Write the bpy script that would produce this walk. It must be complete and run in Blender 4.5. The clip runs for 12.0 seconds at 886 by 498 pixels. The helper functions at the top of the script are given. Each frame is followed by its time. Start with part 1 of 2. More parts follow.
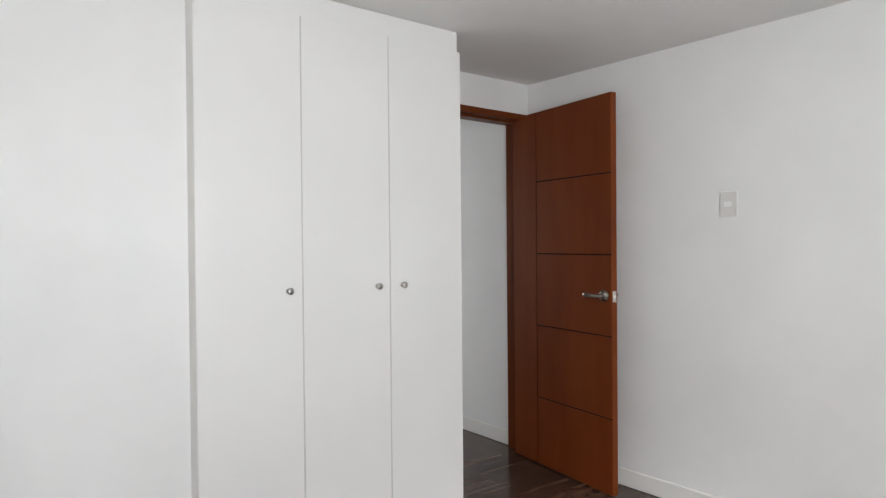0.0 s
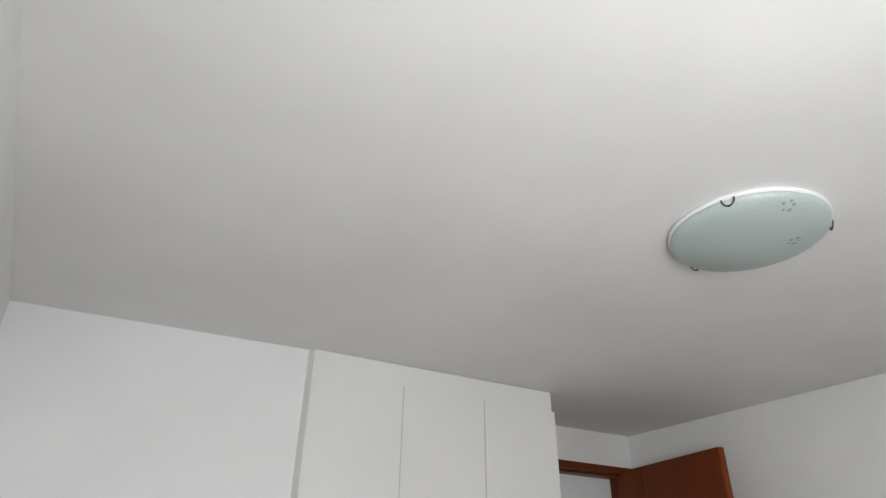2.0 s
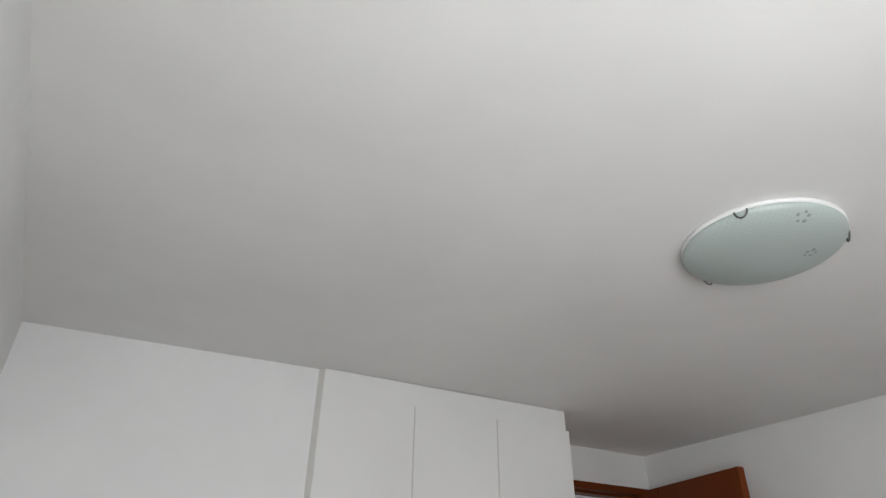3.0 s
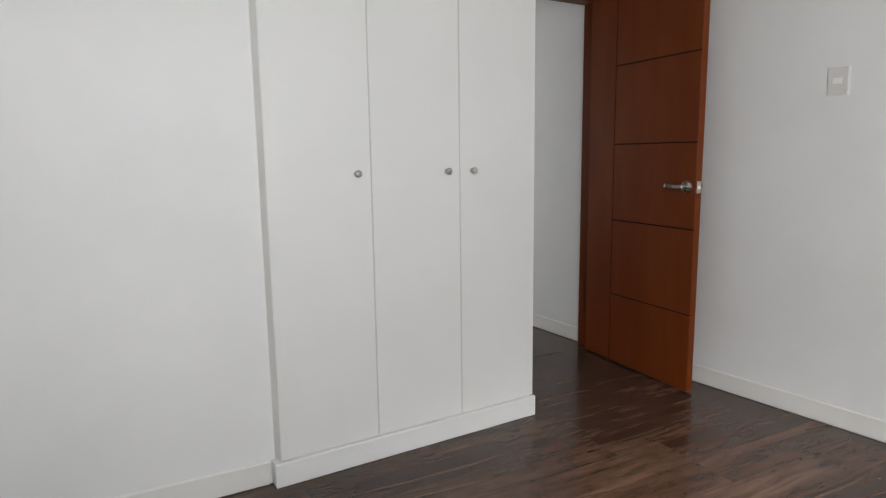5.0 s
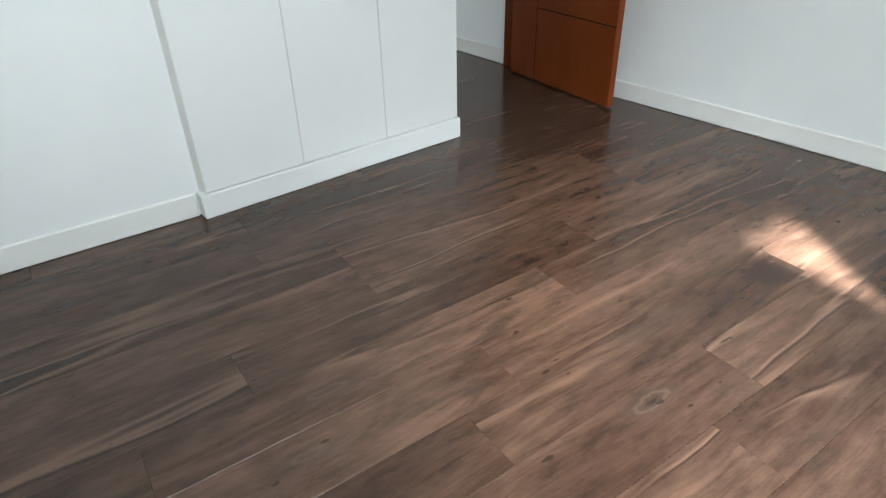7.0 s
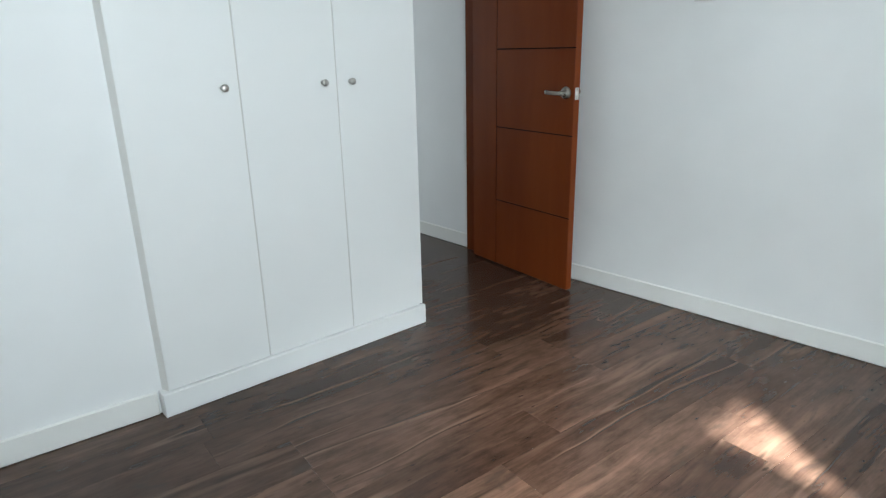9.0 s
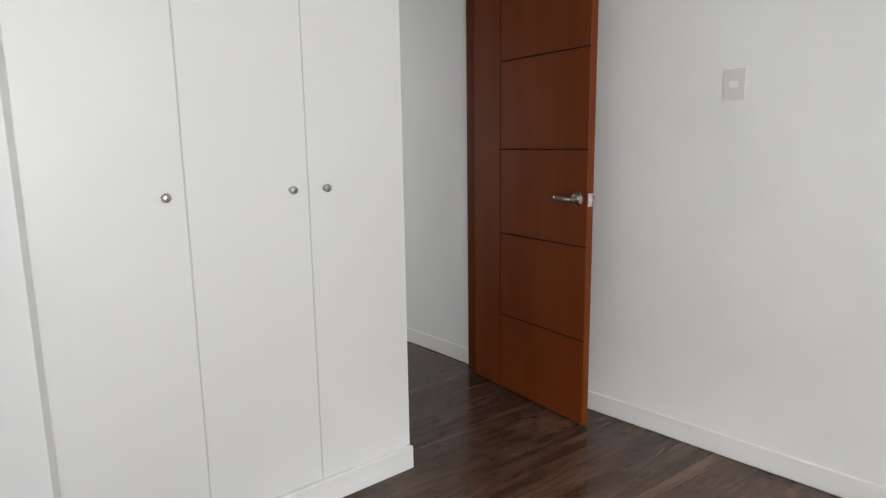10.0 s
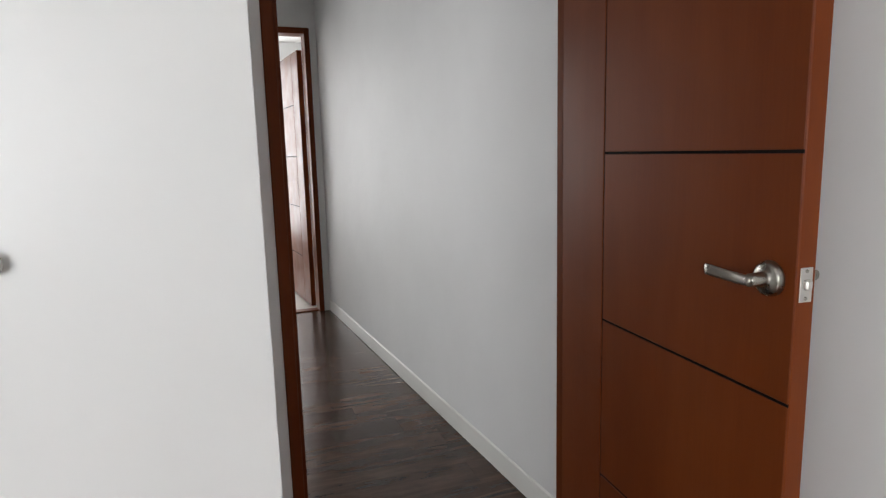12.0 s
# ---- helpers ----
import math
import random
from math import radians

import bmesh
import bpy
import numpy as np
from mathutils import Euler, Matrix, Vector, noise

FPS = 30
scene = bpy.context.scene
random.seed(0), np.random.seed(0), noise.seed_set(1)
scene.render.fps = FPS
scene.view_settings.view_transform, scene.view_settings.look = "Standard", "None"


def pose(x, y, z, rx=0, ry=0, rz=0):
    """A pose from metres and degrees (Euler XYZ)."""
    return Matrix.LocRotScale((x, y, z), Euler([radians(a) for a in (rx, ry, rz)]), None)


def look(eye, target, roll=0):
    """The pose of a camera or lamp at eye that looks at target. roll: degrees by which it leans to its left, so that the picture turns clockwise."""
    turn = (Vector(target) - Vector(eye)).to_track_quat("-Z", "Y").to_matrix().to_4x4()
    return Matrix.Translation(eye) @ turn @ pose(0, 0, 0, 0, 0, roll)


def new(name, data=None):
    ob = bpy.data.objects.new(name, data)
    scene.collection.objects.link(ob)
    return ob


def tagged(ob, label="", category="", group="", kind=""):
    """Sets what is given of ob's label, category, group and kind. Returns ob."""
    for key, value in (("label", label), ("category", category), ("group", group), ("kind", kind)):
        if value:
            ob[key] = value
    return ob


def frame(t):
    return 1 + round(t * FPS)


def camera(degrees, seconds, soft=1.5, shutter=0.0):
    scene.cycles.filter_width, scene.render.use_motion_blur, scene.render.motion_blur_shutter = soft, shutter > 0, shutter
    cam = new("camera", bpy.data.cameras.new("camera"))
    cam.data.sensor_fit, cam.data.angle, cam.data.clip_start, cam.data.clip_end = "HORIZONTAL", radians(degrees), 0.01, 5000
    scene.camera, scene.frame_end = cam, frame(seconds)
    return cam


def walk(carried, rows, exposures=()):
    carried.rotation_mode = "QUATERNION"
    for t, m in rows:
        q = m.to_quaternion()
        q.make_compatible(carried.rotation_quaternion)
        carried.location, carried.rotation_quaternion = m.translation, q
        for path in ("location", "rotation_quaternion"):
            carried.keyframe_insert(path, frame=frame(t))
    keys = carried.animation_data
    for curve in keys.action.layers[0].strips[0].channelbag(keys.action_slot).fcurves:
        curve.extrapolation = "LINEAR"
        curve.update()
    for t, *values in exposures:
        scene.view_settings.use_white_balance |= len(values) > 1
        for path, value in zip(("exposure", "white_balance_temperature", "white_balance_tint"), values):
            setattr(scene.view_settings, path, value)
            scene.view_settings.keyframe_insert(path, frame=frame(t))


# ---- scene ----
cam = camera(71.3, 12.0, soft=1.3)
PATH = [
    (0, (-1.823, -2.218, 1.333), (-0.608, -0.629, 1.312), -0.5),
    (0.2, (-1.832, -2.234, 1.374), (-0.693, -0.584, 1.420), -0.2),
    (0.5, (-1.842, -2.262, 1.412), (-0.785, -0.585, 1.675), 0.2),
    (1, (-1.856, -2.287, 1.430), (-0.896, -0.639, 2.028), 0.5),
    (1.5, (-1.862, -2.301, 1.432), (-0.976, -0.712, 2.264), 0.6),
    (2, (-1.875, -2.309, 1.432), (-1.050, -0.778, 2.419), 0.8),
    (2.5, (-1.887, -2.313, 1.437), (-1.115, -0.825, 2.526), 0.9),
    (2.7, (-1.878, -2.307, 1.436), (-1.113, -0.815, 2.530), 1.0),
    (4.3, (-1.788, -2.232, 1.315), (-0.846, -0.478, 1.445), 0.1),
    (4.5, (-1.781, -2.192, 1.279), (-0.808, -0.441, 1.270), -0.1),
    (5, (-1.786, -2.150, 1.218), (-0.768, -0.453, 0.916), -0.8),
    (5.5, (-1.776, -2.127, 1.191), (-0.756, -0.502, 0.622), -1.1),
    (6, (-1.771, -2.121, 1.174), (-0.750, -0.565, 0.440), -1.1),
    (6.5, (-1.751, -2.125, 1.131), (-0.727, -0.663, 0.230), -1.6),
    (6.7, (-1.754, -2.125, 1.122), (-0.728, -0.716, 0.141), -1.5),
    (8.3, (-1.758, -2.172, 1.224), (-0.739, -0.956, 0.004), -2.0),
    (8.5, (-1.760, -2.176, 1.232), (-0.648, -0.865, 0.209), -2.0),
    (8.7, (-1.756, -2.184, 1.245), (-0.581, -0.798, 0.418), -1.7),
    (9, (-1.730, -2.159, 1.262), (-0.493, -0.713, 0.650), -1.2),
    (9.3, (-1.672, -2.104, 1.258), (-0.419, -0.627, 0.777), -1.0),
    (9.5, (-1.580, -2.056, 1.272), (-0.343, -0.551, 0.840), -1.0),
    (10, (-1.378, -1.874, 1.297), (-0.123, -0.353, 0.959), -0.8),
    (10.5, (-1.040, -1.700, 1.300), (0.185, -0.154, 0.968), -0.8),
    (11, (-0.699, -1.457, 1.270), (0.451, 0.146, 0.940), -0.9),
    (11.2, (-0.560, -1.348, 1.289), (0.565, 0.276, 0.965), -1.1),
    (11.5, (-0.380, -1.178, 1.284), (0.692, 0.478, 0.953), -1.1),
    (11.7, (-0.256, -1.077, 1.285), (0.706, 0.652, 0.967), -1.4),
    (11.9, (-0.149, -0.970, 1.283), (0.667, 0.829, 0.967), -1.5),
    (12, (-0.102, -0.913, 1.277), (0.641, 0.918, 0.964), -1.5),
]
EXPOSURES = [
    (0, 3.36, 6655, 12),
    (0.5, 3.12, 6655, 12),
    (1.0, 3.10, 6655, 12),
    (1.5, 3.05, 6655, 12),
    (2.0, 2.95, 6655, 12),
    (2.7, 2.74, 6655, 12),
    (4.5, 3.03, 6600, 11),
    (5.0, 3.09, 6700, 12),
    (6.0, 3.31, 6550, 6),
    (6.7, 3.49, 6290, 4),
    (8.5, 3.74, 5600, -6),
    (9.0, 3.41, 6000, 2),
    (9.5, 3.33, 6380, 6),
    (10.5, 3.36, 6850, 15),
    (11.5, 3.41, 6700, 13),
    (12, 3.46, 6655, 12),
]
walk(cam, [(t, look(eye, target, roll)) for t, eye, target, roll in PATH], EXPOSURES)

# ---- world, sun, large lights ----
SUN_ELEV, SUN_DIR = 44.0, (0.577, 0.817)          # the sun's light travels towards this heading
world = bpy.data.worlds.new("world")
scene.world = world
world.use_nodes = True
wn, wl = world.node_tree.nodes, world.node_tree.links
wn.clear()
sky = wn.new("ShaderNodeTexSky")
sky.sky_type, sky.sun_disc = "NISHITA", False
sky.sun_elevation, sky.sun_rotation = radians(SUN_ELEV), math.atan2(-SUN_DIR[0], -SUN_DIR[1])
wbg, wout = wn.new("ShaderNodeBackground"), wn.new("ShaderNodeOutputWorld")
wbg.inputs["Strength"].default_value = 0.065
wl.new(sky.outputs[0], wbg.inputs["Color"])
wl.new(wbg.outputs[0], wout.inputs["Surface"])

sun = new("sun", bpy.data.lights.new("sun", "SUN"))
sun.data.energy, sun.data.angle, sun.data.color = 5.0, radians(2.2), (1.0, 0.99, 0.98)
ce = math.cos(radians(SUN_ELEV))
sun.matrix_world = look((0, 0, 6), (SUN_DIR[0] * ce, SUN_DIR[1] * ce, 6 - math.sin(radians(SUN_ELEV))))


def area(name, eye, target, sx, sy, power, color):
    ob = new(name, bpy.data.lights.new(name, "AREA"))
    ob.data.shape, ob.data.size, ob.data.size_y = "RECTANGLE", sx, sy
    ob.data.energy, ob.data.color = power, color
    ob.matrix_world = look(eye, target)
    return ob


# daylight lamps added in the unseen window: one along the sun, one spread
glow = area("window_forward_fill", (-1.38, -2.98, 1.50), (-1.38 + SUN_DIR[0] * ce, -2.98 + SUN_DIR[1] * ce, 1.50 - math.sin(radians(SUN_ELEV))), 1.2, 1.05, 2.2, (0.97, 0.98, 1.0))
glow.data.spread = radians(44)
area("window_skylight", (-1.46, -2.97, 1.42), (-0.30, 0.0, 1.62), 1.05, 0.95, 4.6, (0.93, 0.97, 1.0))
area("far_window_skylight", (0.1, 6.92, 1.35), (0.1, 0, 1.5), 1.6, 2.0, 6.5, (0.96, 0.98, 1.0))
# fill lamp added in the unseen side room to light the corridor wall
area("side_room_fill", (-2.42, 2.15, 1.6), (3, 2.15, 2.2), 1.8, 1.2, 3.2, (0.95, 0.98, 1.0))

# ---- materials ----


def material(name):
    m = bpy.data.materials.new(name)
    m.use_nodes = True
    n, l = m.node_tree.nodes, m.node_tree.links
    return m, n, l, n["Principled BSDF"]


def noise_tex(n, l, coord, scale, detail=4, rough=0.55, distortion=0.0):
    t = n.new("ShaderNodeTexNoise")
    t.inputs["Scale"].default_value, t.inputs["Detail"].default_value = scale, detail
    t.inputs["Roughness"].default_value, t.inputs["Distortion"].default_value = rough, distortion
    l.new(coord, t.inputs["Vector"])
    return t.outputs["Fac"]


def ramp(n, l, fac, stops):
    r = n.new("ShaderNodeValToRGB")
    while len(r.color_ramp.elements) < len(stops):
        r.color_ramp.elements.new(0.5)
    for e, (p, c) in zip(r.color_ramp.elements, stops):
        e.position, e.color = p, (*c, 1) if len(c) == 3 else c
    l.new(fac, r.inputs["Fac"])
    return r.outputs["Color"]


def grey(v):
    return (v, v, v)


def mix(n, l, kind, fac, a, b):
    x = n.new("ShaderNodeMix")
    x.data_type, x.blend_type = "RGBA", kind
    for v, k in ((fac, 0), (a, 6), (b, 7)):
        if isinstance(v, (int, float)):
            x.inputs[k].default_value = v
        elif isinstance(v, tuple):
            x.inputs[k].default_value = (*v, 1)
        else:
            l.new(v, x.inputs[k])
    return x.outputs[2]


def bump(n, l, height, strength, distance, bsdf):
    b = n.new("ShaderNodeBump")
    b.inputs["Strength"].default_value, b.inputs["Distance"].default_value = strength, distance
    l.new(height, b.inputs["Height"])
    l.new(b.outputs[0], bsdf.inputs["Normal"])


def place(n, kind="Object"):
    return n.new("ShaderNodeTexCoord").outputs[kind]


def world_pos(n):
    return n.new("ShaderNodeNewGeometry").outputs["Position"]


def paint(name, color, rough=0.6, relief=0.25, spread=0.04, stipple=260, wave_height=2.0, wave_scale=9):
    """Emulsion paint: faint roller mottling, low broad waves."""
    m, n, l, b = material(name)
    p = world_pos(n)
    broad = noise_tex(n, l, p, 1.7, 3)
    lo, hi = tuple(c * (1 - spread) for c in color), tuple(min(1, c * (1 + spread)) for c in color)
    l.new(ramp(n, l, broad, [(0.3, lo), (0.7, hi)]), b.inputs["Base Color"])
    fine = noise_tex(n, l, p, stipple, 2)
    wave = noise_tex(n, l, p, wave_scale, 2)
    add = n.new("ShaderNodeMath")
    add.operation = "MULTIPLY_ADD"
    l.new(wave, add.inputs[0])
    add.inputs[1].default_value = wave_height
    l.new(fine, add.inputs[2])
    bump(n, l, add.outputs[0], relief, 0.0012, b)
    l.new(ramp(n, l, noise_tex(n, l, p, 30, 2), [(0.3, grey(rough - 0.06)), (0.7, grey(rough + 0.06))]), b.inputs["Roughness"])
    return m


def wood_floor():
    """Rustic walnut print: wavy grain, dark cracks with a pale lip, smoky knots."""
    m, n, l, b = material("laminate_walnut")
    co = place(n)
    info = n.new("ShaderNodeObjectInfo").outputs["Random"]
    comb = n.new("ShaderNodeCombineXYZ")
    for k, f in ((0, 37.0), (1, 91.0), (2, 13.0)):
        mul = n.new("ShaderNodeMath")
        mul.operation = "MULTIPLY"
        l.new(info, mul.inputs[0])
        mul.inputs[1].default_value = f
        l.new(mul.outputs[0], comb.inputs[k])
    off = n.new("ShaderNodeVectorMath")
    l.new(co, off.inputs[0])
    l.new(comb.outputs[0], off.inputs[1])

    def mapped(vec, sx, sy):
        s = n.new("ShaderNodeMapping")
        s.inputs["Scale"].default_value = (sx, sy, 1)
        l.new(vec, s.inputs["Vector"])
        return s.outputs[0]
    # bend the grain sideways, more strongly round the knots
    sway = noise_tex(n, l, mapped(off.outputs[0], 1.5, 3.0), 1.0, 3, 0.55)
    shift = n.new("ShaderNodeMath")
    shift.operation = "MULTIPLY_ADD"
    l.new(sway, shift.inputs[0])
    shift.inputs[1].default_value, shift.inputs[2].default_value = 0.075, -0.037
    vy = n.new("ShaderNodeCombineXYZ")
    l.new(shift.outputs[0], vy.inputs[1])
    bent = n.new("ShaderNodeVectorMath")
    l.new(off.outputs[0], bent.inputs[0])
    l.new(vy.outputs[0], bent.inputs[1])
    g = bent.outputs[0]
    body = noise_tex(n, l, mapped(g, 1.0, 6.5), 1.0, 4, 0.55)
    bands = noise_tex(n, l, mapped(g, 1.5, 26), 1.0, 4, 0.55)
    grain = noise_tex(n, l, mapped(g, 7, 170), 1.0, 3, 0.6)
    crack = noise_tex(n, l, mapped(g, 0.38, 6.0), 1.0, 3, 0.4)
    lines = noise_tex(n, l, mapped(g, 2.0, 48), 1.0, 2, 0.5)
    pale = noise_tex(n, l, mapped(g, 0.8, 11), 1.0, 4, 0.6)
    smoke = noise_tex(n, l, mapped(g, 3.0, 10.0), 1.0, 5, 0.62, 0.8)
    mottle = noise_tex(n, l, mapped(off.outputs[0], 8, 22), 1.0, 4, 0.65)
    spots = noise_tex(n, l, mapped(off.outputs[0], 15, 38), 1.0, 2, 0.5)
    base = ramp(n, l, body, [(0.28, (0.035, 0.0181, 0.0120)), (0.42, (0.056, 0.0298, 0.0197)), (0.58, (0.084, 0.0470, 0.0315)), (0.74, (0.053, 0.0283, 0.0190))])
    base = mix(n, l, "MULTIPLY", 1.0, base, ramp(n, l, info, [(0.0, grey(0.80)), (0.5, grey(1.0)), (1.0, grey(1.16))]))
    base = mix(n, l, "MULTIPLY", 0.55, base, ramp(n, l, bands, [(0.30, grey(0.56)), (0.46, grey(0.95)), (0.62, grey(1.08)), (0.72, grey(1.22))]))
    base = mix(n, l, "MULTIPLY", 0.55, base, ramp(n, l, grain, [(0.3, grey(0.70)), (0.5, grey(1.0)), (0.72, grey(1.2))]))
    base = mix(n, l, "MULTIPLY", 0.9, base, ramp(n, l, mottle, [(0.30, grey(0.58)), (0.5, grey(1.0)), (0.7, grey(1.30))]))
    base = mix(n, l, "MIX", ramp(n, l, pale, [(0.58, grey(0)), (0.69, grey(0.42))]), base, (0.180, 0.105, 0.070))
    base = mix(n, l, "MIX", ramp(n, l, lines, [(0.66, grey(0)), (0.73, grey(0.28))]), base, (0.036, 0.021, 0.015))
    # cracks break off here and there
    where = ramp(n, l, noise_tex(n, l, mapped(off.outputs[0], 1.1, 4.0), 1.0, 2, 0.5), [(0.47, grey(0)), (0.56, grey(1))])

    def masked(a, c):
        return mix(n, l, "MULTIPLY", 1.0, a, c)
    lip = ramp(n, l, crack, [(0.545, grey(0)), (0.568, grey(0.62)), (0.586, grey(0))])
    split = ramp(n, l, crack, [(0.576, grey(0)), (0.590, grey(0.92)), (0.610, grey(0))])
    base = mix(n, l, "MIX", masked(lip, where), base, (0.165, 0.100, 0.067))
    base = mix(n, l, "MIX", masked(split, where), base, (0.024, 0.014, 0.010))
    # knots: a dark eye in a pale ring with a smoky halo
    wob = n.new("ShaderNodeVectorMath")
    wob.operation = "MULTIPLY_ADD"
    jit = n.new("ShaderNodeTexNoise")
    jit.inputs["Scale"].default_value, jit.inputs["Detail"].default_value = 17, 4
    l.new(off.outputs[0], jit.inputs["Vector"])
    l.new(jit.outputs["Color"], wob.inputs[0])
    wob.inputs[1].default_value = (0.075, 0.030, 0)
    l.new(g, wob.inputs[2])
    vor = n.new("ShaderNodeTexVoronoi")
    vor.inputs["Scale"].default_value, vor.inputs["Randomness"].default_value = 1.0, 1.0
    l.new(mapped(wob.outputs[0], 1.5, 5.2), vor.inputs["Vector"])
    d = vor.outputs["Distance"]
    halo = ramp(n, l, d, [(0.03, grey(0.70)), (0.11, grey(0.40)), (0.20, grey(0))])
    ring = ramp(n, l, d, [(0.065, grey(0)), (0.085, grey(0.22)), (0.115, grey(0))])
    eye = ramp(n, l, d, [(0.020, grey(0.85)), (0.058, grey(0))])
    base = mix(n, l, "MIX", halo, base, (0.050, 0.034, 0.026))
    base = mix(n, l, "MIX", ring, base, (0.17, 0.11, 0.076))
    base = mix(n, l, "MIX", eye, base, (0.018, 0.011, 0.008))
    base = mix(n, l, "MIX", ramp(n, l, smoke, [(0.59, grey(0)), (0.68, grey(0.72))]), base, (0.042, 0.028, 0.021))
    base = mix(n, l, "MIX", ramp(n, l, spots, [(0.705, grey(0)), (0.755, grey(0.8))]), base, (0.022, 0.014, 0.010))
    l.new(base, b.inputs["Base Color"])
    l.new(ramp(n, l, bands, [(0.3, grey(0.22)), (0.7, grey(0.15))]), b.inputs["Roughness"])
    bump(n, l, grain, 0.05, 0.0004, b)
    b.inputs["Specular IOR Level"].default_value = 0.36
    return m


def mahogany(name, axis="z", tint=1.0):
    m, n, l, b = material(name)
    co = place(n)
    s = n.new("ShaderNodeMapping")
    s.inputs["Scale"].default_value = (6, 6, 1.1) if axis == "z" else (6, 1.1, 6)
    l.new(co, s.inputs["Vector"])
    s2 = n.new("ShaderNodeMapping")
    s2.inputs["Scale"].default_value = (170, 170, 7) if axis == "z" else (170, 7, 170)
    l.new(co, s2.inputs["Vector"])
    body = noise_tex(n, l, s.outputs[0], 1.0, 4, 0.5, 0.4)
    fine = noise_tex(n, l, s2.outputs[0], 1.0, 3, 0.6)
    base = ramp(n, l, body, [(0.3, (0.134 * tint, 0.0270 * tint, 0.0048 * tint)), (0.7, (0.169 * tint, 0.0382 * tint, 0.0078 * tint))])
    base = mix(n, l, "MULTIPLY", 0.28, base, ramp(n, l, fine, [(0.3, grey(0.78)), (0.7, grey(1.1))]))
    l.new(base, b.inputs["Base Color"])
    l.new(ramp(n, l, noise_tex(n, l, co, 6, 3), [(0.3, grey(0.36)), (0.7, grey(0.48))]), b.inputs["Roughness"])
    bump(n, l, fine, 0.1, 0.0005, b)
    b.inputs["Specular IOR Level"].default_value = 0.15
    return m


def plain(name, color, rough, metal=0.0, grain=40, spread=0.06):
    m, n, l, b = material(name)
    co = place(n)
    f = noise_tex(n, l, co, grain, 3)
    l.new(ramp(n, l, f, [(0.3, tuple(c * (1 - spread) for c in color)), (0.7, tuple(min(1, c * (1 + spread)) for c in color))]), b.inputs["Base Color"])
    l.new(ramp(n, l, noise_tex(n, l, co, grain * 3, 2), [(0.3, grey(max(0.02, rough - 0.05))), (0.7, grey(rough + 0.05))]), b.inputs["Roughness"])
    b.inputs["Metallic"].default_value = metal
    return m


WALL = paint("white_wall_paint", (0.79, 0.794, 0.787), 0.55)
PLASTER = paint("uneven_white_plaster", (0.78, 0.785, 0.785), 0.55, 0.55, 0.03, 260, 12, 3.0)
CEIL = paint("white_ceiling_paint", (0.79, 0.785, 0.77), 0.75, 0.2)
TRIM = paint("white_skirting_paint", (0.77, 0.765, 0.735), 0.4, 0.1, 0.03, 120)
LAMINATE = paint("white_cabinet_laminate", (0.775, 0.777, 0.765), 0.38, 0.06, 0.02, 500)
REVEAL = paint("greige_strip_laminate", (0.74, 0.73, 0.70), 0.5, 0.05, 0.03, 300)
GAP_FILL = paint("greige_gap_filler", (0.59, 0.575, 0.545), 0.5, 0.05, 0.03, 300)
FLOOR = wood_floor()
SUBFLOOR = plain("dark_subfloor", (0.03, 0.022, 0.018), 0.7)
WOOD = mahogany("mahogany_veneer")
WOOD_EDGE = mahogany("mahogany_edge", "z", 1.25)
WOOD_FRAME = mahogany("mahogany_frame", "z", 0.92)
INLAY = plain("black_groove", (0.005, 0.004, 0.004), 0.8)
INLAY.node_tree.nodes["Principled BSDF"].inputs["Specular IOR Level"].default_value = 0.1
NICKEL = plain("brushed_nickel", (0.38, 0.365, 0.325), 0.29, 1.0, 9, 0.04)
SATIN = plain("satin_nickel", (0.50, 0.48, 0.455), 0.34, 1.0, 9, 0.04)
STEEL = plain("zinc_latch_plate", (0.72, 0.70, 0.66), 0.38, 1.0, 15, 0.05)
SWITCH = plain("ivory_switch_plastic", (0.66, 0.65, 0.62), 0.4, 0, 20, 0.02)
ENAMEL = plain("white_enamel", (0.82, 0.82, 0.81), 0.35, 0, 20, 0.02)
TILE = plain("grey_beige_tile", (0.45, 0.42, 0.38), 0.35, 0, 5)
ALU = plain("powder_coated_aluminium", (0.7, 0.7, 0.7), 0.4, 0.3)
SUN_MASK = plain("white_sun_mask", (0.7, 0.7, 0.68), 0.8, 0, 100)

# ---- mesh helpers ----


def mesh_of(name, bm, mat, smooth=False):
    me = bpy.data.meshes.new(name)
    bm.normal_update()
    bm.to_mesh(me)
    bm.free()
    me.materials.append(mat)
    if smooth:
        for p in me.polygons:
            p.use_smooth = True
    return me


def part(name, bm, mat, parent, label="", smooth=False, m=None):
    ob = new(name, mesh_of(name, bm, mat, smooth))
    ob.parent = parent
    if m is not None:
        ob.matrix_basis = m
    return tagged(ob, label)


def structure(name, bm, mat, label, category, m=None):
    ob = new(name, mesh_of(name, bm, mat))
    if m is not None:
        ob.matrix_basis = m
    return tagged(ob, label, category, kind="structure")


def base(name, m, label, category, group="", kind=""):
    ob = new(name)
    ob.empty_display_size = 0.1
    ob.matrix_basis = m
    return tagged(ob, label, category, group, kind)


def box(bm, x0, y0, z0, x1, y1, z1, bevel=0.0, segments=1):
    vs = [bm.verts.new((x, y, z)) for x in (x0, x1) for y in (y0, y1) for z in (z0, z1)]
    fs = [bm.faces.new([vs[i] for i in q]) for q in ((0, 1, 3, 2), (4, 6, 7, 5), (0, 4, 5, 1), (2, 3, 7, 6), (0, 2, 6, 4), (1, 5, 7, 3))]
    if bevel:
        es = list({e for f in fs for e in f.edges})
        bmesh.ops.bevel(bm, geom=es, offset=bevel, segments=segments, affect="EDGES", profile=0.7)
    return bm


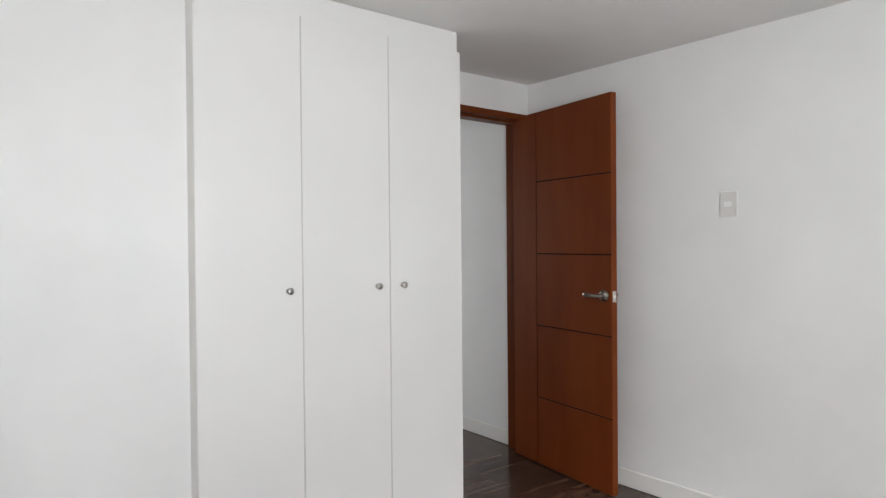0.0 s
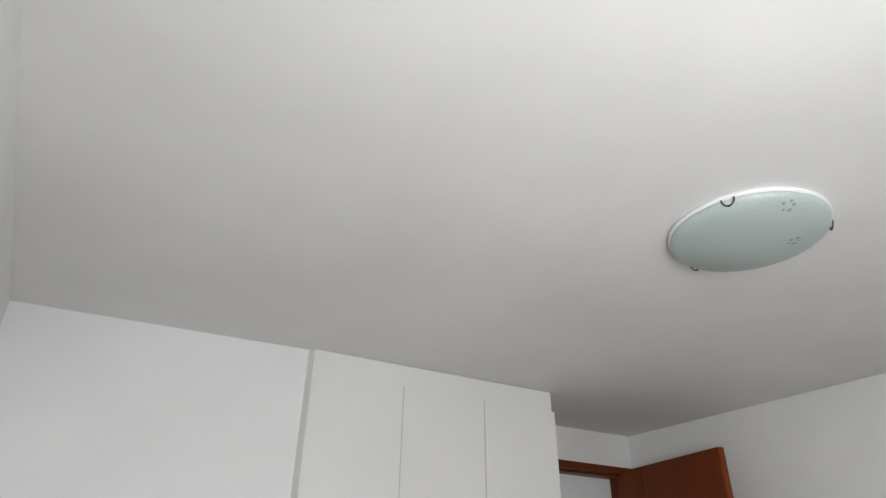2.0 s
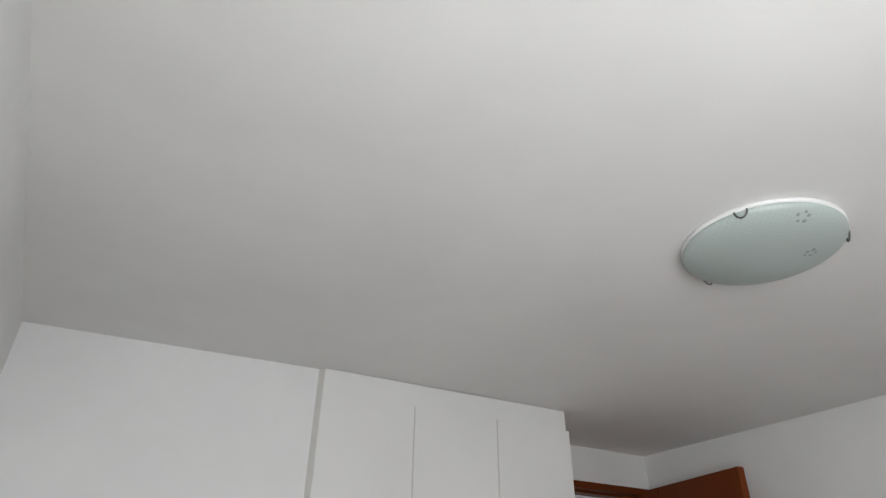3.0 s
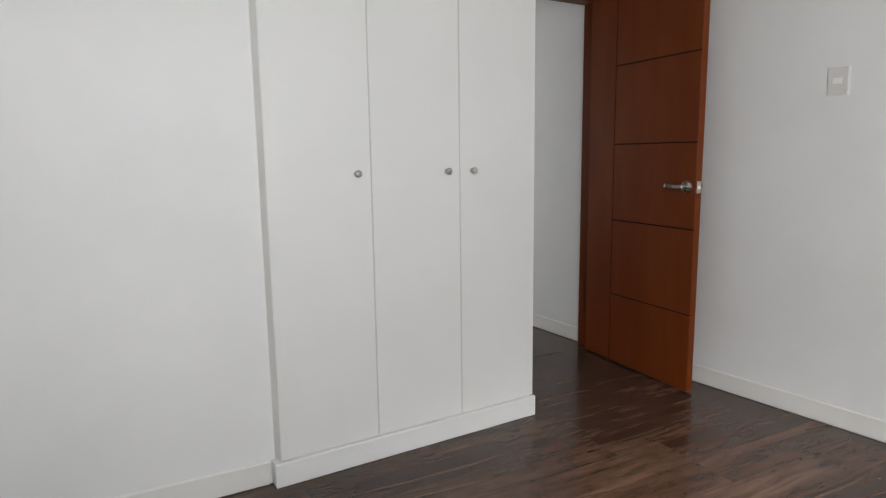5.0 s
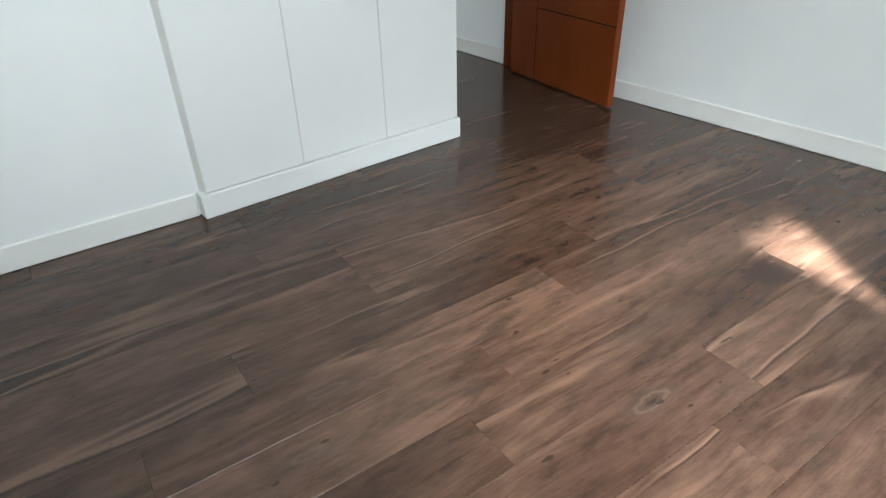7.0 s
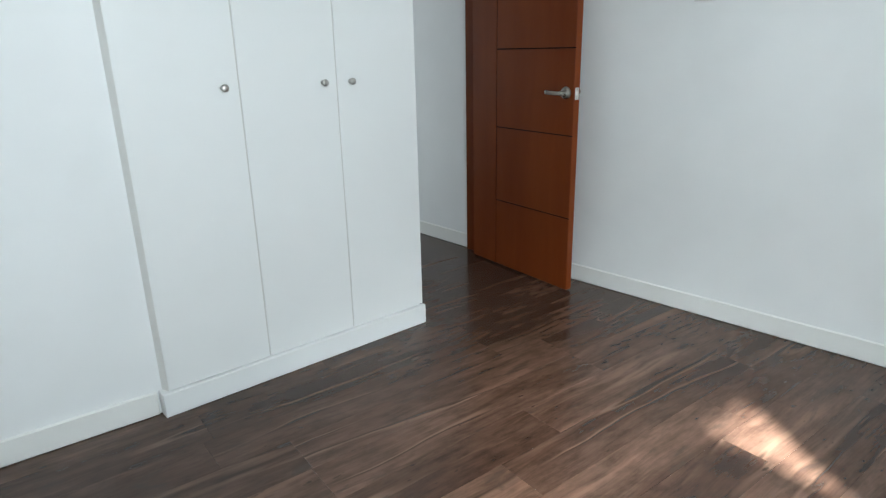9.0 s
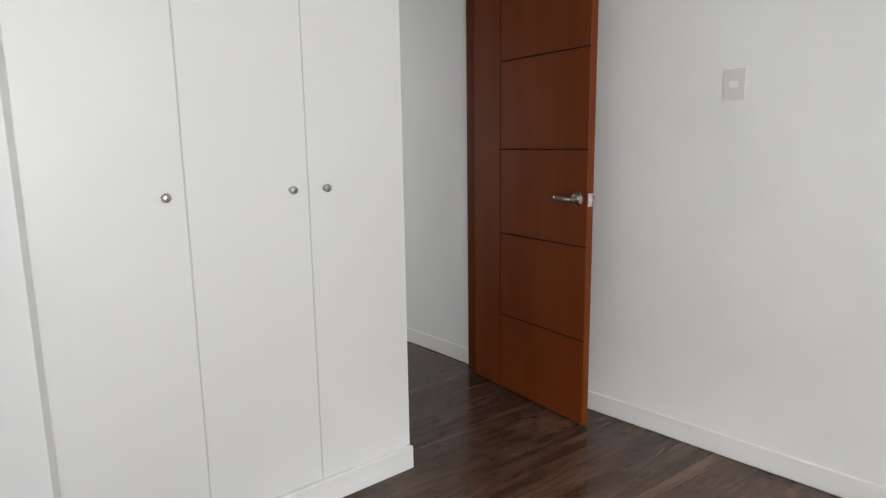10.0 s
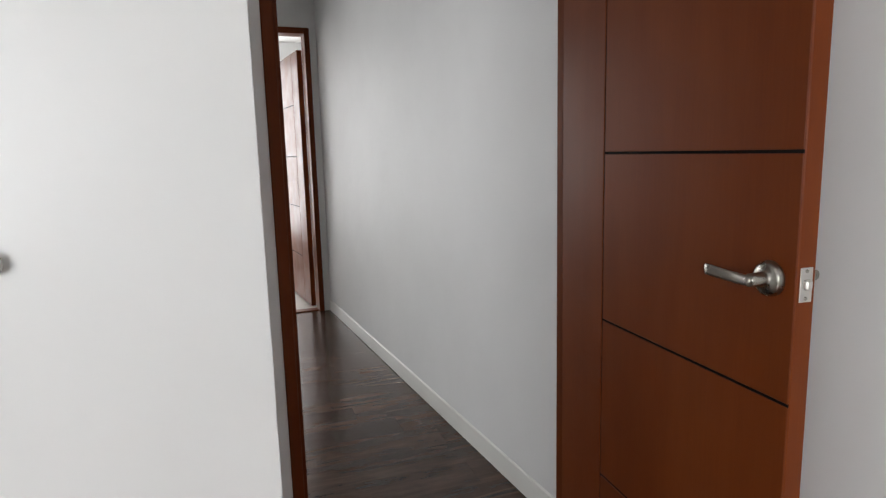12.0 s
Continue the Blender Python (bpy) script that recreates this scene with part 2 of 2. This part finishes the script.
def boxed(*a, **k):
    return box(bmesh.new(), *a, **k)


def lathe(profile, steps=32, axis="z"):
    """Turn (radius, height) pairs round an axis."""
    bm = bmesh.new()
    rings = []
    for r, h in profile:
        ring = []
        for i in range(steps):
            a = 2 * math.pi * i / steps
            c, s = r * math.cos(a), r * math.sin(a)
            ring.append(bm.verts.new((c, s, h) if axis == "z" else (c, h, s)))
        rings.append(ring)
    for a, b in zip(rings, rings[1:]):
        for i in range(steps):
            bm.faces.new((a[i], a[(i + 1) % steps], b[(i + 1) % steps], b[i]))
    for ring in (rings[0], rings[-1]):
        bm.faces.new(ring)
    bmesh.ops.recalc_face_normals(bm, faces=bm.faces)
    return bm


H = 2.31                       # ceiling height
HC = 2.62                       # the corridor is higher
RY = 0.53                       # room side of the door wall
BACK = -3.0                     # room side of the window wall
TILT_R = math.degrees(math.atan(0.06))
TILT_L = math.degrees(math.atan(0.055))

# ---- setting ----
# wall beside the wardrobe: slightly out of square
structure("wall_north", boxed(-0.0025, 0, -0.05, 1.25, 0.12, H), WALL, "plain white painted wall beside the wardrobe", "wall",
          pose(-1.2155, 0.055, 0, 0, 0, 180 - TILT_L) @ Matrix.Scale(-1, 4, (0, 1, 0)))
structure("baseboard", boxed(0.006, -0.012, 0, 1.01, 0, 0.095, bevel=0.005), TRIM, "white painted skirting board beside the wardrobe", "baseboard",
          pose(-1.228, 0.055, 0, 0, 0, 180 - TILT_L) @ Matrix.Scale(-1, 4, (0, 1, 0)))
# right-hand wall with the switch
RIGHT = pose(0.955, RY, 0, 0, 0, TILT_R)        # local -y runs along the wall into the room, local +x into the wall
structure("wall_east", boxed(0, -3.75, -0.05, 0.12, 0.0, H), WALL, "long plain white painted bedroom wall behind the open door", "wall", RIGHT)
structure("baseboard", boxed(-0.012, -3.54, 0, 0, -0.03, 0.095, bevel=0.005), TRIM, "white painted skirting board along the bedroom wall", "baseboard", RIGHT)
# left-hand wall
LEFT = pose(-2.262, 0.12, 0, 0, 0, TILT_R)
structure("wall_west", boxed(-0.12, -3.3, -0.05, 0, 0.12, H), WALL, "plain white painted side wall", "wall", LEFT)
structure("baseboard", boxed(0, -3.09, 0, 0.012, -0.013, 0.095, bevel=0.005), TRIM, "white painted skirting board of the side wall", "baseboard", LEFT)

# door wall with the bedroom doorway
OX0, OX1, OZ = 0.070, 0.972, 2.122
bm = bmesh.new()
box(bm, -2.6, RY, -0.05, OX0, RY + 0.16, HC)
box(bm, OX0, RY, OZ, OX1 + 0.004, RY + 0.16, HC)
box(bm, OX1 + 0.004, RY + 0.002, -0.05, OX1 + 0.42, RY + 0.16, HC)
structure("wall_door", bm, WALL, "white painted wall over and beside the bedroom doorway", "wall")

# window wall with its opening
WX0, WX1, WZ0, WZ1 = -2.02, -0.74, 0.92, 2.105
bm = bmesh.new()
box(bm, -2.4, BACK - 0.15, -0.05, WX0, BACK, H)
box(bm, WX1, BACK - 0.15, -0.05, 1.3, BACK, H)
box(bm, WX0, BACK - 0.15, -0.05, WX1, BACK, WZ0)
box(bm, WX0, BACK - 0.15, WZ1, WX1, BACK, H)
structure("wall_window", bm, WALL, "white painted outer wall with the window", "wall")

# corridor beyond the door
CY0, CY1 = RY + 0.16, 4.07
CORR = pose(0.972, CY0, 0, 0, 0, math.degrees(math.atan(0.021)))
structure("wall_corridor_east", boxed(0, 0, -0.05, 0.12, 3.40, HC), PLASTER, "white painted corridor wall with faint trowel waves", "wall", CORR)
structure("baseboard", boxed(-0.012, 0.024, 0, 0, 3.37, 0.095, bevel=0.005), TRIM, "white painted skirting board along the corridor", "baseboard", CORR)
# unseen wall; its opening is added to let light onto the corridor
bm = bmesh.new()
box(bm, -0.25, CY0, -0.05, -0.13, 1.25, HC)
box(bm, -0.25, 2.95, -0.05, -0.13, CY1, HC)
box(bm, -0.25, 1.25, 2.2, -0.13, 2.95, HC)
structure("wall_corridor_west", bm, WALL, "unseen white corridor wall with an opening added to let light in", "wall")
FX0, FX1, FZ = 0.02, 0.848, 2.24
bm = bmesh.new()
box(bm, -0.25, CY1, -0.05, FX0, CY1 + 0.12, HC)
box(bm, FX1, CY1, -0.05, 1.09, CY1 + 0.12, HC)
box(bm, FX0, CY1, FZ, FX1, CY1 + 0.12, HC)
structure("wall_corridor_end", bm, WALL, "white wall at the end of the corridor", "wall")
# lit rooms beyond
bm = bmesh.new()
box(bm, -1.6, 6.95, -0.05, 2.0, 7.05, HC)
box(bm, -1.7, CY1 + 0.12, -0.05, -1.6, 7.05, HC)
box(bm, 2.0, CY1 + 0.12, -0.05, 2.1, 7.05, HC)
box(bm, -1.6, CY1 + 0.122, -0.05, -0.25, CY1 + 0.2, HC)
box(bm, 1.09, CY1 + 0.122, -0.05, 2.0, CY1 + 0.2, HC)
structure("wall_far_room", bm, WALL, "bright white walls of the far room", "wall")
# unseen side room, added round the corridor's fill lamp
bm = bmesh.new()
box(bm, -2.55, CY0, -0.05, -2.45, CY1 + 0.12, HC)
box(bm, -2.45, CY0, -0.05, -0.25, CY0 + 0.1, HC)
box(bm, -2.45, CY1, -0.05, -0.25, CY1 + 0.12, HC)
structure("wall_added_side_room", bm, WALL, "plain white walls of an unseen side room added off the corridor", "wall")

structure("ceiling", boxed(-2.6, BACK - 0.15, H, 1.4, RY, H + 0.12), CEIL, "plain white painted bedroom ceiling", "ceiling")
structure("ceiling_corridor", boxed(-2.6, RY, HC, 2.1, 7.05, HC + 0.12), CEIL, "plain white painted corridor ceiling", "ceiling")
structure("floor_far_room", boxed(-1.6, CY1 + 0.12, -0.05, 2.0, 6.95, -0.004), TILE, "pale floor of the far room", "floor")
structure("floor_added_side_room", boxed(-2.45, CY0, -0.05, -0.19, CY1, -0.004), TILE, "pale floor of the unseen added side room", "floor")
floor = structure("floor", boxed(-2.3, BACK - 0.10, -0.08, 1.15, CY1 + 0.12, -0.009), SUBFLOOR, "dark walnut laminate plank floor with a soft sheen", "floor")
structure("ground", boxed(-40, -60, -6.1, 40, BACK - 6, -6), plain("outdoor_ground", (0.25, 0.24, 0.22), 0.9, 0, 1), "pale ground outside, far below", "ground")

# unseen window: aluminium frame, sheet behind it cut to shape the sun patch
window = base("window_1", pose(WX0, BACK, 0), "unseen white aluminium window with a sheet cut to shape the sunlight", "window", kind="structure")
W = WX1 - WX0
for a in ((0, 0.0, W, 0.04), (0, WZ1 - WZ0 - 0.04, W, WZ1 - WZ0)):
    part("window_frame", boxed(a[0], -0.11, WZ0 + a[1], a[2], -0.06, WZ0 + a[3], bevel=0.003), ALU, window)
for x0 in (0.0, W / 2 - 0.017, W - 0.035):
    part("window_frame", boxed(x0, -0.108, WZ0 + 0.04, x0 + 0.035, -0.062, WZ1 - 0.04, bevel=0.003), ALU, window)
bm = bmesh.new()
outline = ((-0.12, WZ0 - 0.1), (W + 0.1, WZ0 - 0.1), (W + 0.1, 1.42), (W - 0.035, 1.453), (W - 0.40, WZ1 + 0.02), (-0.12, WZ1 + 0.1))
faces = [bm.faces.new([bm.verts.new((x, y, z)) for x, z in outline]) for y in (-0.162, -0.153)]
for a, b in zip(range(6), (1, 2, 3, 4, 5, 0)):
    bm.faces.new((faces[0].verts[a], faces[0].verts[b], faces[1].verts[b], faces[1].verts[a]))
bmesh.ops.recalc_face_normals(bm, faces=bm.faces)
part("sun_mask", bm, SUN_MASK, window)

# ---- doorway of the bedroom ----
frame_1 = base("door_frame_1", pose(0, RY, 0), "dark mahogany door frame round the bedroom doorway", "door frame", kind="structure")
part("jamb", boxed(OX0, -0.006, 0, OX0 + 0.028, 0.182, OZ, bevel=0.002), WOOD_FRAME, frame_1)
part("jamb", boxed(0.944, 0.004, 0, OX1 + 0.004, 0.190, OZ, bevel=0.002), WOOD_FRAME, frame_1)
part("header", boxed(OX0 + 0.028, -0.006, 2.085, 0.944, 0.182, OZ, bevel=0.002), WOOD_FRAME, frame_1)
part("door_stop", boxed(0.930, 0.05, 0, 0.944, 0.09, 2.085, bevel=0.002), WOOD_FRAME, frame_1)
part("door_stop", boxed(OX0 + 0.028, 0.05, 0, OX0 + 0.044, 0.09, 2.071, bevel=0.002), WOOD_FRAME, frame_1)
part("door_stop", boxed(OX0 + 0.028, 0.05, 2.073, 0.944, 0.09, 2.087, bevel=0.002), WOOD_FRAME, frame_1)


def lever_handle(parent, along, z, side):
    """Round rose with a paddle lever that points to the hinge; side -1 stands off the -x face."""
    hub = pose(0 if side < 0 else LT, along, z, 0, 90 * side, 0)
    rose = part("handle", lathe([(0.006, 0), (0.031, 0), (0.031, 0.004), (0.0285, 0.007), (0.0285, 0.010), (0.0235, 0.0125), (0.0135, 0.014), (0.0125, 0.018), (0.0115, 0.046), (0.0095, 0.050)], 28),
                NICKEL, parent, "brushed nickel lever handle", True, hub)
    bm = bmesh.new()
    n, rings = 14, []
    for i in range(n + 1):
        u = i / n
        y = 0.116 * u - 0.009
        zc = -0.0015 * math.sin(math.pi * min(1, u * 1.1)) + 0.002 * u ** 3
        out = 0.048 - 0.0045 * math.sin(math.pi * u * 0.8)
        w = 0.0095 + 0.001 * u
        tk = 0.0085 - 0.0060 * min(1, u * 2.2)
        ring = []
        for k in range(10):
            a = 2 * math.pi * k / 10
            ring.append(bm.verts.new((side * (out + tk * math.cos(a)), along + y, z + zc + w * math.sin(a))))
        rings.append(ring)
    for a, b in zip(rings, rings[1:]):
        for k in range(10):
            bm.faces.new((a[k], a[(k + 1) % 10], b[(k + 1) % 10], b[k]))
    bm.faces.new(rings[0]), bm.faces.new(rings[-1])
    bmesh.ops.recalc_face_normals(bm, faces=bm.faces)
    if side > 0:
        bmesh.ops.translate(bm, verts=bm.verts, vec=(LT, 0, 0))
    lever = part("lever", bm, NICKEL, rose, "", True)
    lever.matrix_parent_inverse = hub.inverted()
    part("lock_cylinder", lathe([(0.001, 0.05), (0.006, 0.05), (0.006, 0.053), (0.001, 0.054)], 16), STEEL, rose, "", True)


LW, LZ0, LZ1, LT = 0.808, 0.010, 2.102, 0.040
GROOVES = (0.408, 0.837, 1.262, 1.688)
STILE = 0.590


def panelled_door(m, label, name):
    """Leaf: local y from the free edge (0) to the hinge, local -x face carries the panels."""
    d = base(name, m, label, "door", kind="structure")
    leaf = part("leaf", boxed(0.003, 0, LZ0, LT, LW, LZ1, bevel=0.0015), WOOD_EDGE, d)
    g = 0.003
    part("stile", boxed(0, STILE + g, LZ0 + 0.001, 0.0032, LW - 0.001, LZ1 - 0.001, bevel=0.001), WOOD, leaf)
    zs = (LZ0 + 0.001 - g, *GROOVES, LZ1 - 0.001 + g)
    for z0, z1 in zip(zs, zs[1:]):
        part("panel", boxed(0, 0.001, z0 + g, 0.0032, STILE - g, z1 - g, bevel=0.001), WOOD, leaf)
    for z in GROOVES:
        part("groove", boxed(0.0018, 0.0015, z - g, 0.0036, STILE - g, z + g), INLAY, leaf)
    part("groove", boxed(0.0018, STILE - g * 0.6, LZ0 + 0.002, 0.0036, STILE + g * 0.6, LZ1 - 0.002), INLAY, leaf)
    lever_handle(d, 0.052, 1.048, -1)
    lever_handle(d, 0.052, 1.048, 1)
    plate = part("latch_plate", boxed(0.008, -0.0015, 1.016, 0.033, 0.001, 1.074, bevel=0.0006), STEEL, d, "bright metal latch plate in the door edge")
    part("latch_bolt", boxed(0.013, -0.010, 1.037, 0.027, 0, 1.055, bevel=0.003), STEEL, plate)
    for z in (1.022, 1.068):
        part("screw", lathe([(0.001, 0), (0.0035, 0), (0.003, 0.0012), (0.001, 0.0014)], 12), NICKEL, plate, "", True, pose(0.020, -0.0014, z, 90, 0, 0))
    for z in (0.25, 1.05, 1.85):
        part("hinge", lathe([(0.001, 0), (0.006, 0), (0.006, 0.09), (0.001, 0.09)], 12), NICKEL, d, "", True, pose(LT + 0.004, LW + 0.004, z))
    return d


LEAF_TURN = -math.degrees(math.atan2(0.0575, 0.582))
panelled_door(pose(0.7985, -0.218, 0, 0, 0, LEAF_TURN), "reddish-brown mahogany door with black grooves, standing wide open", "door_1")

# ---- far door ----
frame_2 = base("door_frame_2", pose(0, CY1, 0), "dark mahogany frame of the door at the corridor's end", "door frame", kind="structure")
part("jamb", boxed(FX1 - 0.04, -0.012, 0, FX1, 0.132, FZ, bevel=0.002), WOOD_FRAME, frame_2)
part("jamb", boxed(FX0, -0.012, 0, FX0 + 0.04, 0.132, FZ, bevel=0.002), WOOD_FRAME, frame_2)
part("header", boxed(FX0 + 0.04, -0.012, FZ - 0.045, FX1 - 0.04, 0.132, FZ, bevel=0.002), WOOD_FRAME, frame_2)
part("threshold", boxed(FX0 + 0.04, 0.02, -0.005, FX1 - 0.04, 0.1, 0.008, bevel=0.002), WOOD_FRAME, frame_2)
panelled_door(pose(0.723, CY1 + 0.975, 0, 0, 0, 3.6) @ Matrix.Scale(-1, 4, (0, 1, 0)), "mahogany door at the corridor's end, standing ajar", "door_2")

# ---- wardrobe ----
wardrobe = base("wardrobe", pose(0, 0, 0), "white laminate built-in wardrobe with three tall flat doors", "wardrobe")
part("side_panel", boxed(-1.2130, 0.0605, 0.096, -1.200, RY - 0.003, H - 0.002), LAMINATE, wardrobe)
part("side_panel", boxed(-0.030, 0.036, 0.096, -0.014, RY - 0.003, H - 0.002), LAMINATE, wardrobe)
part("back_panel", boxed(-1.1985, RY - 0.012, 0.096, -0.030, RY - 0.004, H - 0.002), LAMINATE, wardrobe)
part("bottom_shelf", boxed(-1.1900, 0.037, 0.096, -0.030, RY - 0.013, 0.112), LAMINATE, wardrobe)
part("top_shelf", boxed(-1.1900, 0.037, 2.20, -0.030, RY - 0.013, 2.216), LAMINATE, wardrobe)
for x in (-0.8005, -0.4005):
    part("divider", boxed(x - 0.009, 0.037, 0.1125, x + 0.009, RY - 0.013, 2.1995), LAMINATE, wardrobe)
# splayed strip stands in for the wardrobe's shaded left side; slant darkens it
bm = bmesh.new()
rim = ((-1.2145, 0.0600), (-1.2145, 0.0520), (-1.2020, 0.0175), (-1.2010, 0.0175), (-1.1905, 0.0350), (-1.1905, 0.0600))
ends = [bm.faces.new([bm.verts.new((x, y, z)) for x, y in rim]) for z in (0.0945, H - 0.003)]
for i in range(6):
    j = (i + 1) % 6
    bm.faces.new((ends[0].verts[i], ends[0].verts[j], ends[1].verts[j], ends[1].verts[i]))
bmesh.ops.recalc_face_normals(bm, faces=bm.faces)
part("side_strip", bm, REVEAL, wardrobe, "greige splayed strip standing in for the wardrobe's shaded side")
part("fascia", boxed(-1.1995, 0.026, 2.216, -0.016, 0.0345, H - 0.002, bevel=0.001), LAMINATE, wardrobe, "flat panel up to the ceiling")
part("plinth", boxed(-1.228, 0.0, 0, 0.0, RY - 0.004, 0.094, bevel=0.003), LAMINATE, wardrobe, "low white plinth like a skirting board")


def knob(parent, x, z):
    return part("knob", lathe([(0.002, 0), (0.0095, 0), (0.0095, 0.002), (0.0060, 0.006), (0.0062, 0.012), (0.0112, 0.015), (0.0138, 0.019), (0.0130, 0.0235), (0.0090, 0.0262), (0.001, 0.0270)], 28),
                SATIN, parent, "round brushed nickel knob", True, pose(x, 0.016, z, 90, 0, 0))


for x0, x1, kx in ((-1.2000, -0.8034, -0.860), (-0.7976, -0.4034, -0.464), (-0.3976, -0.007, -0.339)):
    d = part("door", boxed(x0, 0.016, 0.0972, x1, 0.034, 2.2135, bevel=0.0015, segments=2), LAMINATE, wardrobe)
    knob(d, kx, 1.152)

# filler strips added between the doors to give the gaps their grey
for x in (-0.8005, -0.4005):
    part("gap_strip", boxed(x - 0.0027, 0.0190, 0.099, x + 0.0027, 0.0355, 2.212), GAP_FILL, wardrobe, "greige filler strip added in the door gap")
# black bit added for the dark notch under the door's right corner
part("dark_notch", boxed(-0.020, 0.018, 0.0945, -0.0065, 0.030, 0.0970), INLAY, wardrobe)

# ---- light switch ----
switch = base("light_switch", RIGHT @ pose(0, -1.252, 1.502), "ivory plastic light switch plate on the white wall", "light switch")
# white rim, wider on one side, stands in for the edge catching light
part("lit_edge_plate", boxed(-0.007, -0.044, -0.062, -0.0005, 0.044, 0.062, bevel=0.003, segments=2), ENAMEL, switch, "white plate behind, its rim painted as the lit edge")
part("cover", boxed(-0.012, -0.037, -0.058, -0.0066, 0.040, 0.058, bevel=0.0025, segments=2), SWITCH, switch, "grey-beige cover")
part("rocker", boxed(-0.0155, -0.017, -0.012, -0.0115, 0.020, 0.012, bevel=0.0015), ENAMEL, switch, "small white rocker")

# ---- ceiling lamp ----
lamp = base("ceiling_lamp", pose(-0.487, -1.452, H), "round frosted pale green glass ceiling lamp, switched off", "ceiling lamp")
m, n, l, b = material("frosted_green_glass")
co = place(n)
b.inputs["Roughness"].default_value = 0.36
mp = n.new("ShaderNodeMapping")
mp.inputs["Rotation"].default_value = (0, 0, 0.35)
l.new(co, mp.inputs["Vector"])
waves = []
for axis in ("X", "Y"):
    wv = n.new("ShaderNodeTexWave")
    wv.bands_direction = axis
    wv.inputs["Scale"].default_value, wv.inputs["Distortion"].default_value = 26, 1.5
    wv.inputs["Detail"].default_value = 2
    l.new(mp.outputs[0], wv.inputs["Vector"])
    waves.append(wv.outputs["Fac"])
weave = mix(n, l, "MIX", 0.5, waves[0], waves[1])
l.new(ramp(n, l, weave, [(0.2, (0.44, 0.51, 0.485)), (0.8, (0.465, 0.535, 0.51))]), b.inputs["Base Color"])
GLASS = m
part("base_plate", lathe([(0.01, 0), (0.194, 0), (0.200, -0.003), (0.2015, -0.010), (0.197, -0.014), (0.01, -0.014)], 64), ENAMEL, lamp, "white enamelled base plate", True)
LR, LD = 0.199, 0.048
prof = [(0.188, -0.0142), (0.197, -0.0145), (LR, -0.017)]
for i in range(1, 13):
    a = i / 12
    prof.append((LR * math.cos(a * math.pi / 2 * 0.995), -0.017 - LD * math.sin(a * math.pi / 2)))
shade = part("shade", lathe(prof, 72), GLASS, lamp, "frosted glass bowl with faint woven lines", True)
CHROME = plain("dark_chrome_wire", (0.16, 0.16, 0.16), 0.3, 1.0)
DECOR = plain("grey_printed_petals", (0.27, 0.30, 0.29), 0.5)
flowers = ((0.064, -0.078), (-0.066, -0.160))
for fx, fy in flowers:
    bm = bmesh.new()
    for k in range(5):
        a = 2 * math.pi * k / 5 + fx * 30
        px, py = fx + 0.0135 * math.cos(a) * (0.7 + 0.12 * k), fy + 0.0135 * math.sin(a)
        rr = math.hypot(px, py)
        pz = -0.017 - LD * math.sqrt(max(0.0, 1 - (rr / LR) ** 2))
        nv = Vector((px / LR ** 2, py / LR ** 2, (pz + 0.017) / LD ** 2)).normalized()
        m = Matrix.Translation(Vector((px, py, pz)) + nv * 0.0006) @ nv.to_track_quat("Z", "Y").to_matrix().to_4x4()
        bmesh.ops.create_circle(bm, cap_ends=True, radius=0.0042 + 0.0008 * (k % 3), segments=10, matrix=m)
    part("printed_flower", bm, DECOR, shade)
for deg in (205, 85, -45):
    a = radians(deg)
    bm = bmesh.new()
    rings = []
    for i in range(15):
        u = math.pi * (0.0 + i / 14)
        cx, cz = 0.015 * math.cos(u), -0.019 * math.sin(u)
        ring = []
        for k in range(8):
            w = 2 * math.pi * k / 8
            r = 0.0024
            ring.append(bm.verts.new((0.003 * math.sin(u) * -1 + r * math.cos(w), cx * (1 + r / 0.015 * math.sin(w)), cz * (1 + r / 0.019 * math.sin(w)))))
        rings.append(ring)
    for p, q in zip(rings, rings[1:]):
        for k in range(8):
            bm.faces.new((p[k], p[(k + 1) % 8], q[(k + 1) % 8], q[k]))
    bm.faces.new(rings[0]), bm.faces.new(rings[-1])
    bmesh.ops.recalc_face_normals(bm, faces=bm.faces)
    part("clip", bm, CHROME, lamp, "small metal glass clip", True, pose(0.2005 * math.cos(a), 0.2005 * math.sin(a), -0.0145, 0, 0, deg))

# ---- floor planks ----
PW, PL, GAP = 0.182, 1.22, 0.0002
RUN = pose(0, 0, 0, 0, 0, -TILT_R)              # the planks run square to the room's walls


def plank_mesh(length):
    return mesh_of("plank", boxed(0, GAP, -0.008, length - 2 * GAP, PW - GAP, 0, bevel=0.0004), FLOOR)


full = plank_mesh(PL)
ENDS = {3: 0.287, 2: -0.94, 1: -0.18, 0: -0.456, -1: -0.835, -2: 0.21, -3: -0.355}
rng = random.Random(5)
for k in range(-10, 30):
    y = -1.217 + k * PW
    # stop inside the thickness of the side walls
    lo, hi = (-2.262 - 0.06 * y - 0.06, 0.955 + 0.06 * (0.59 - y) + 0.09) if y < 0.42 else (-0.20, 1.0)
    x = ENDS.get(k, rng.uniform(-0.6, 0.6))
    while x > lo:
        x -= PL
    while x < hi:
        a, c = max(x, lo), min(x + PL, hi)
        if c - a > 0.02:
            ob = new("plank", full if c - a > PL - 1e-4 else plank_mesh(c - a))
            ob.parent = floor
            ob.matrix_basis = RUN @ pose(a + GAP, y, 0)
        x += PL
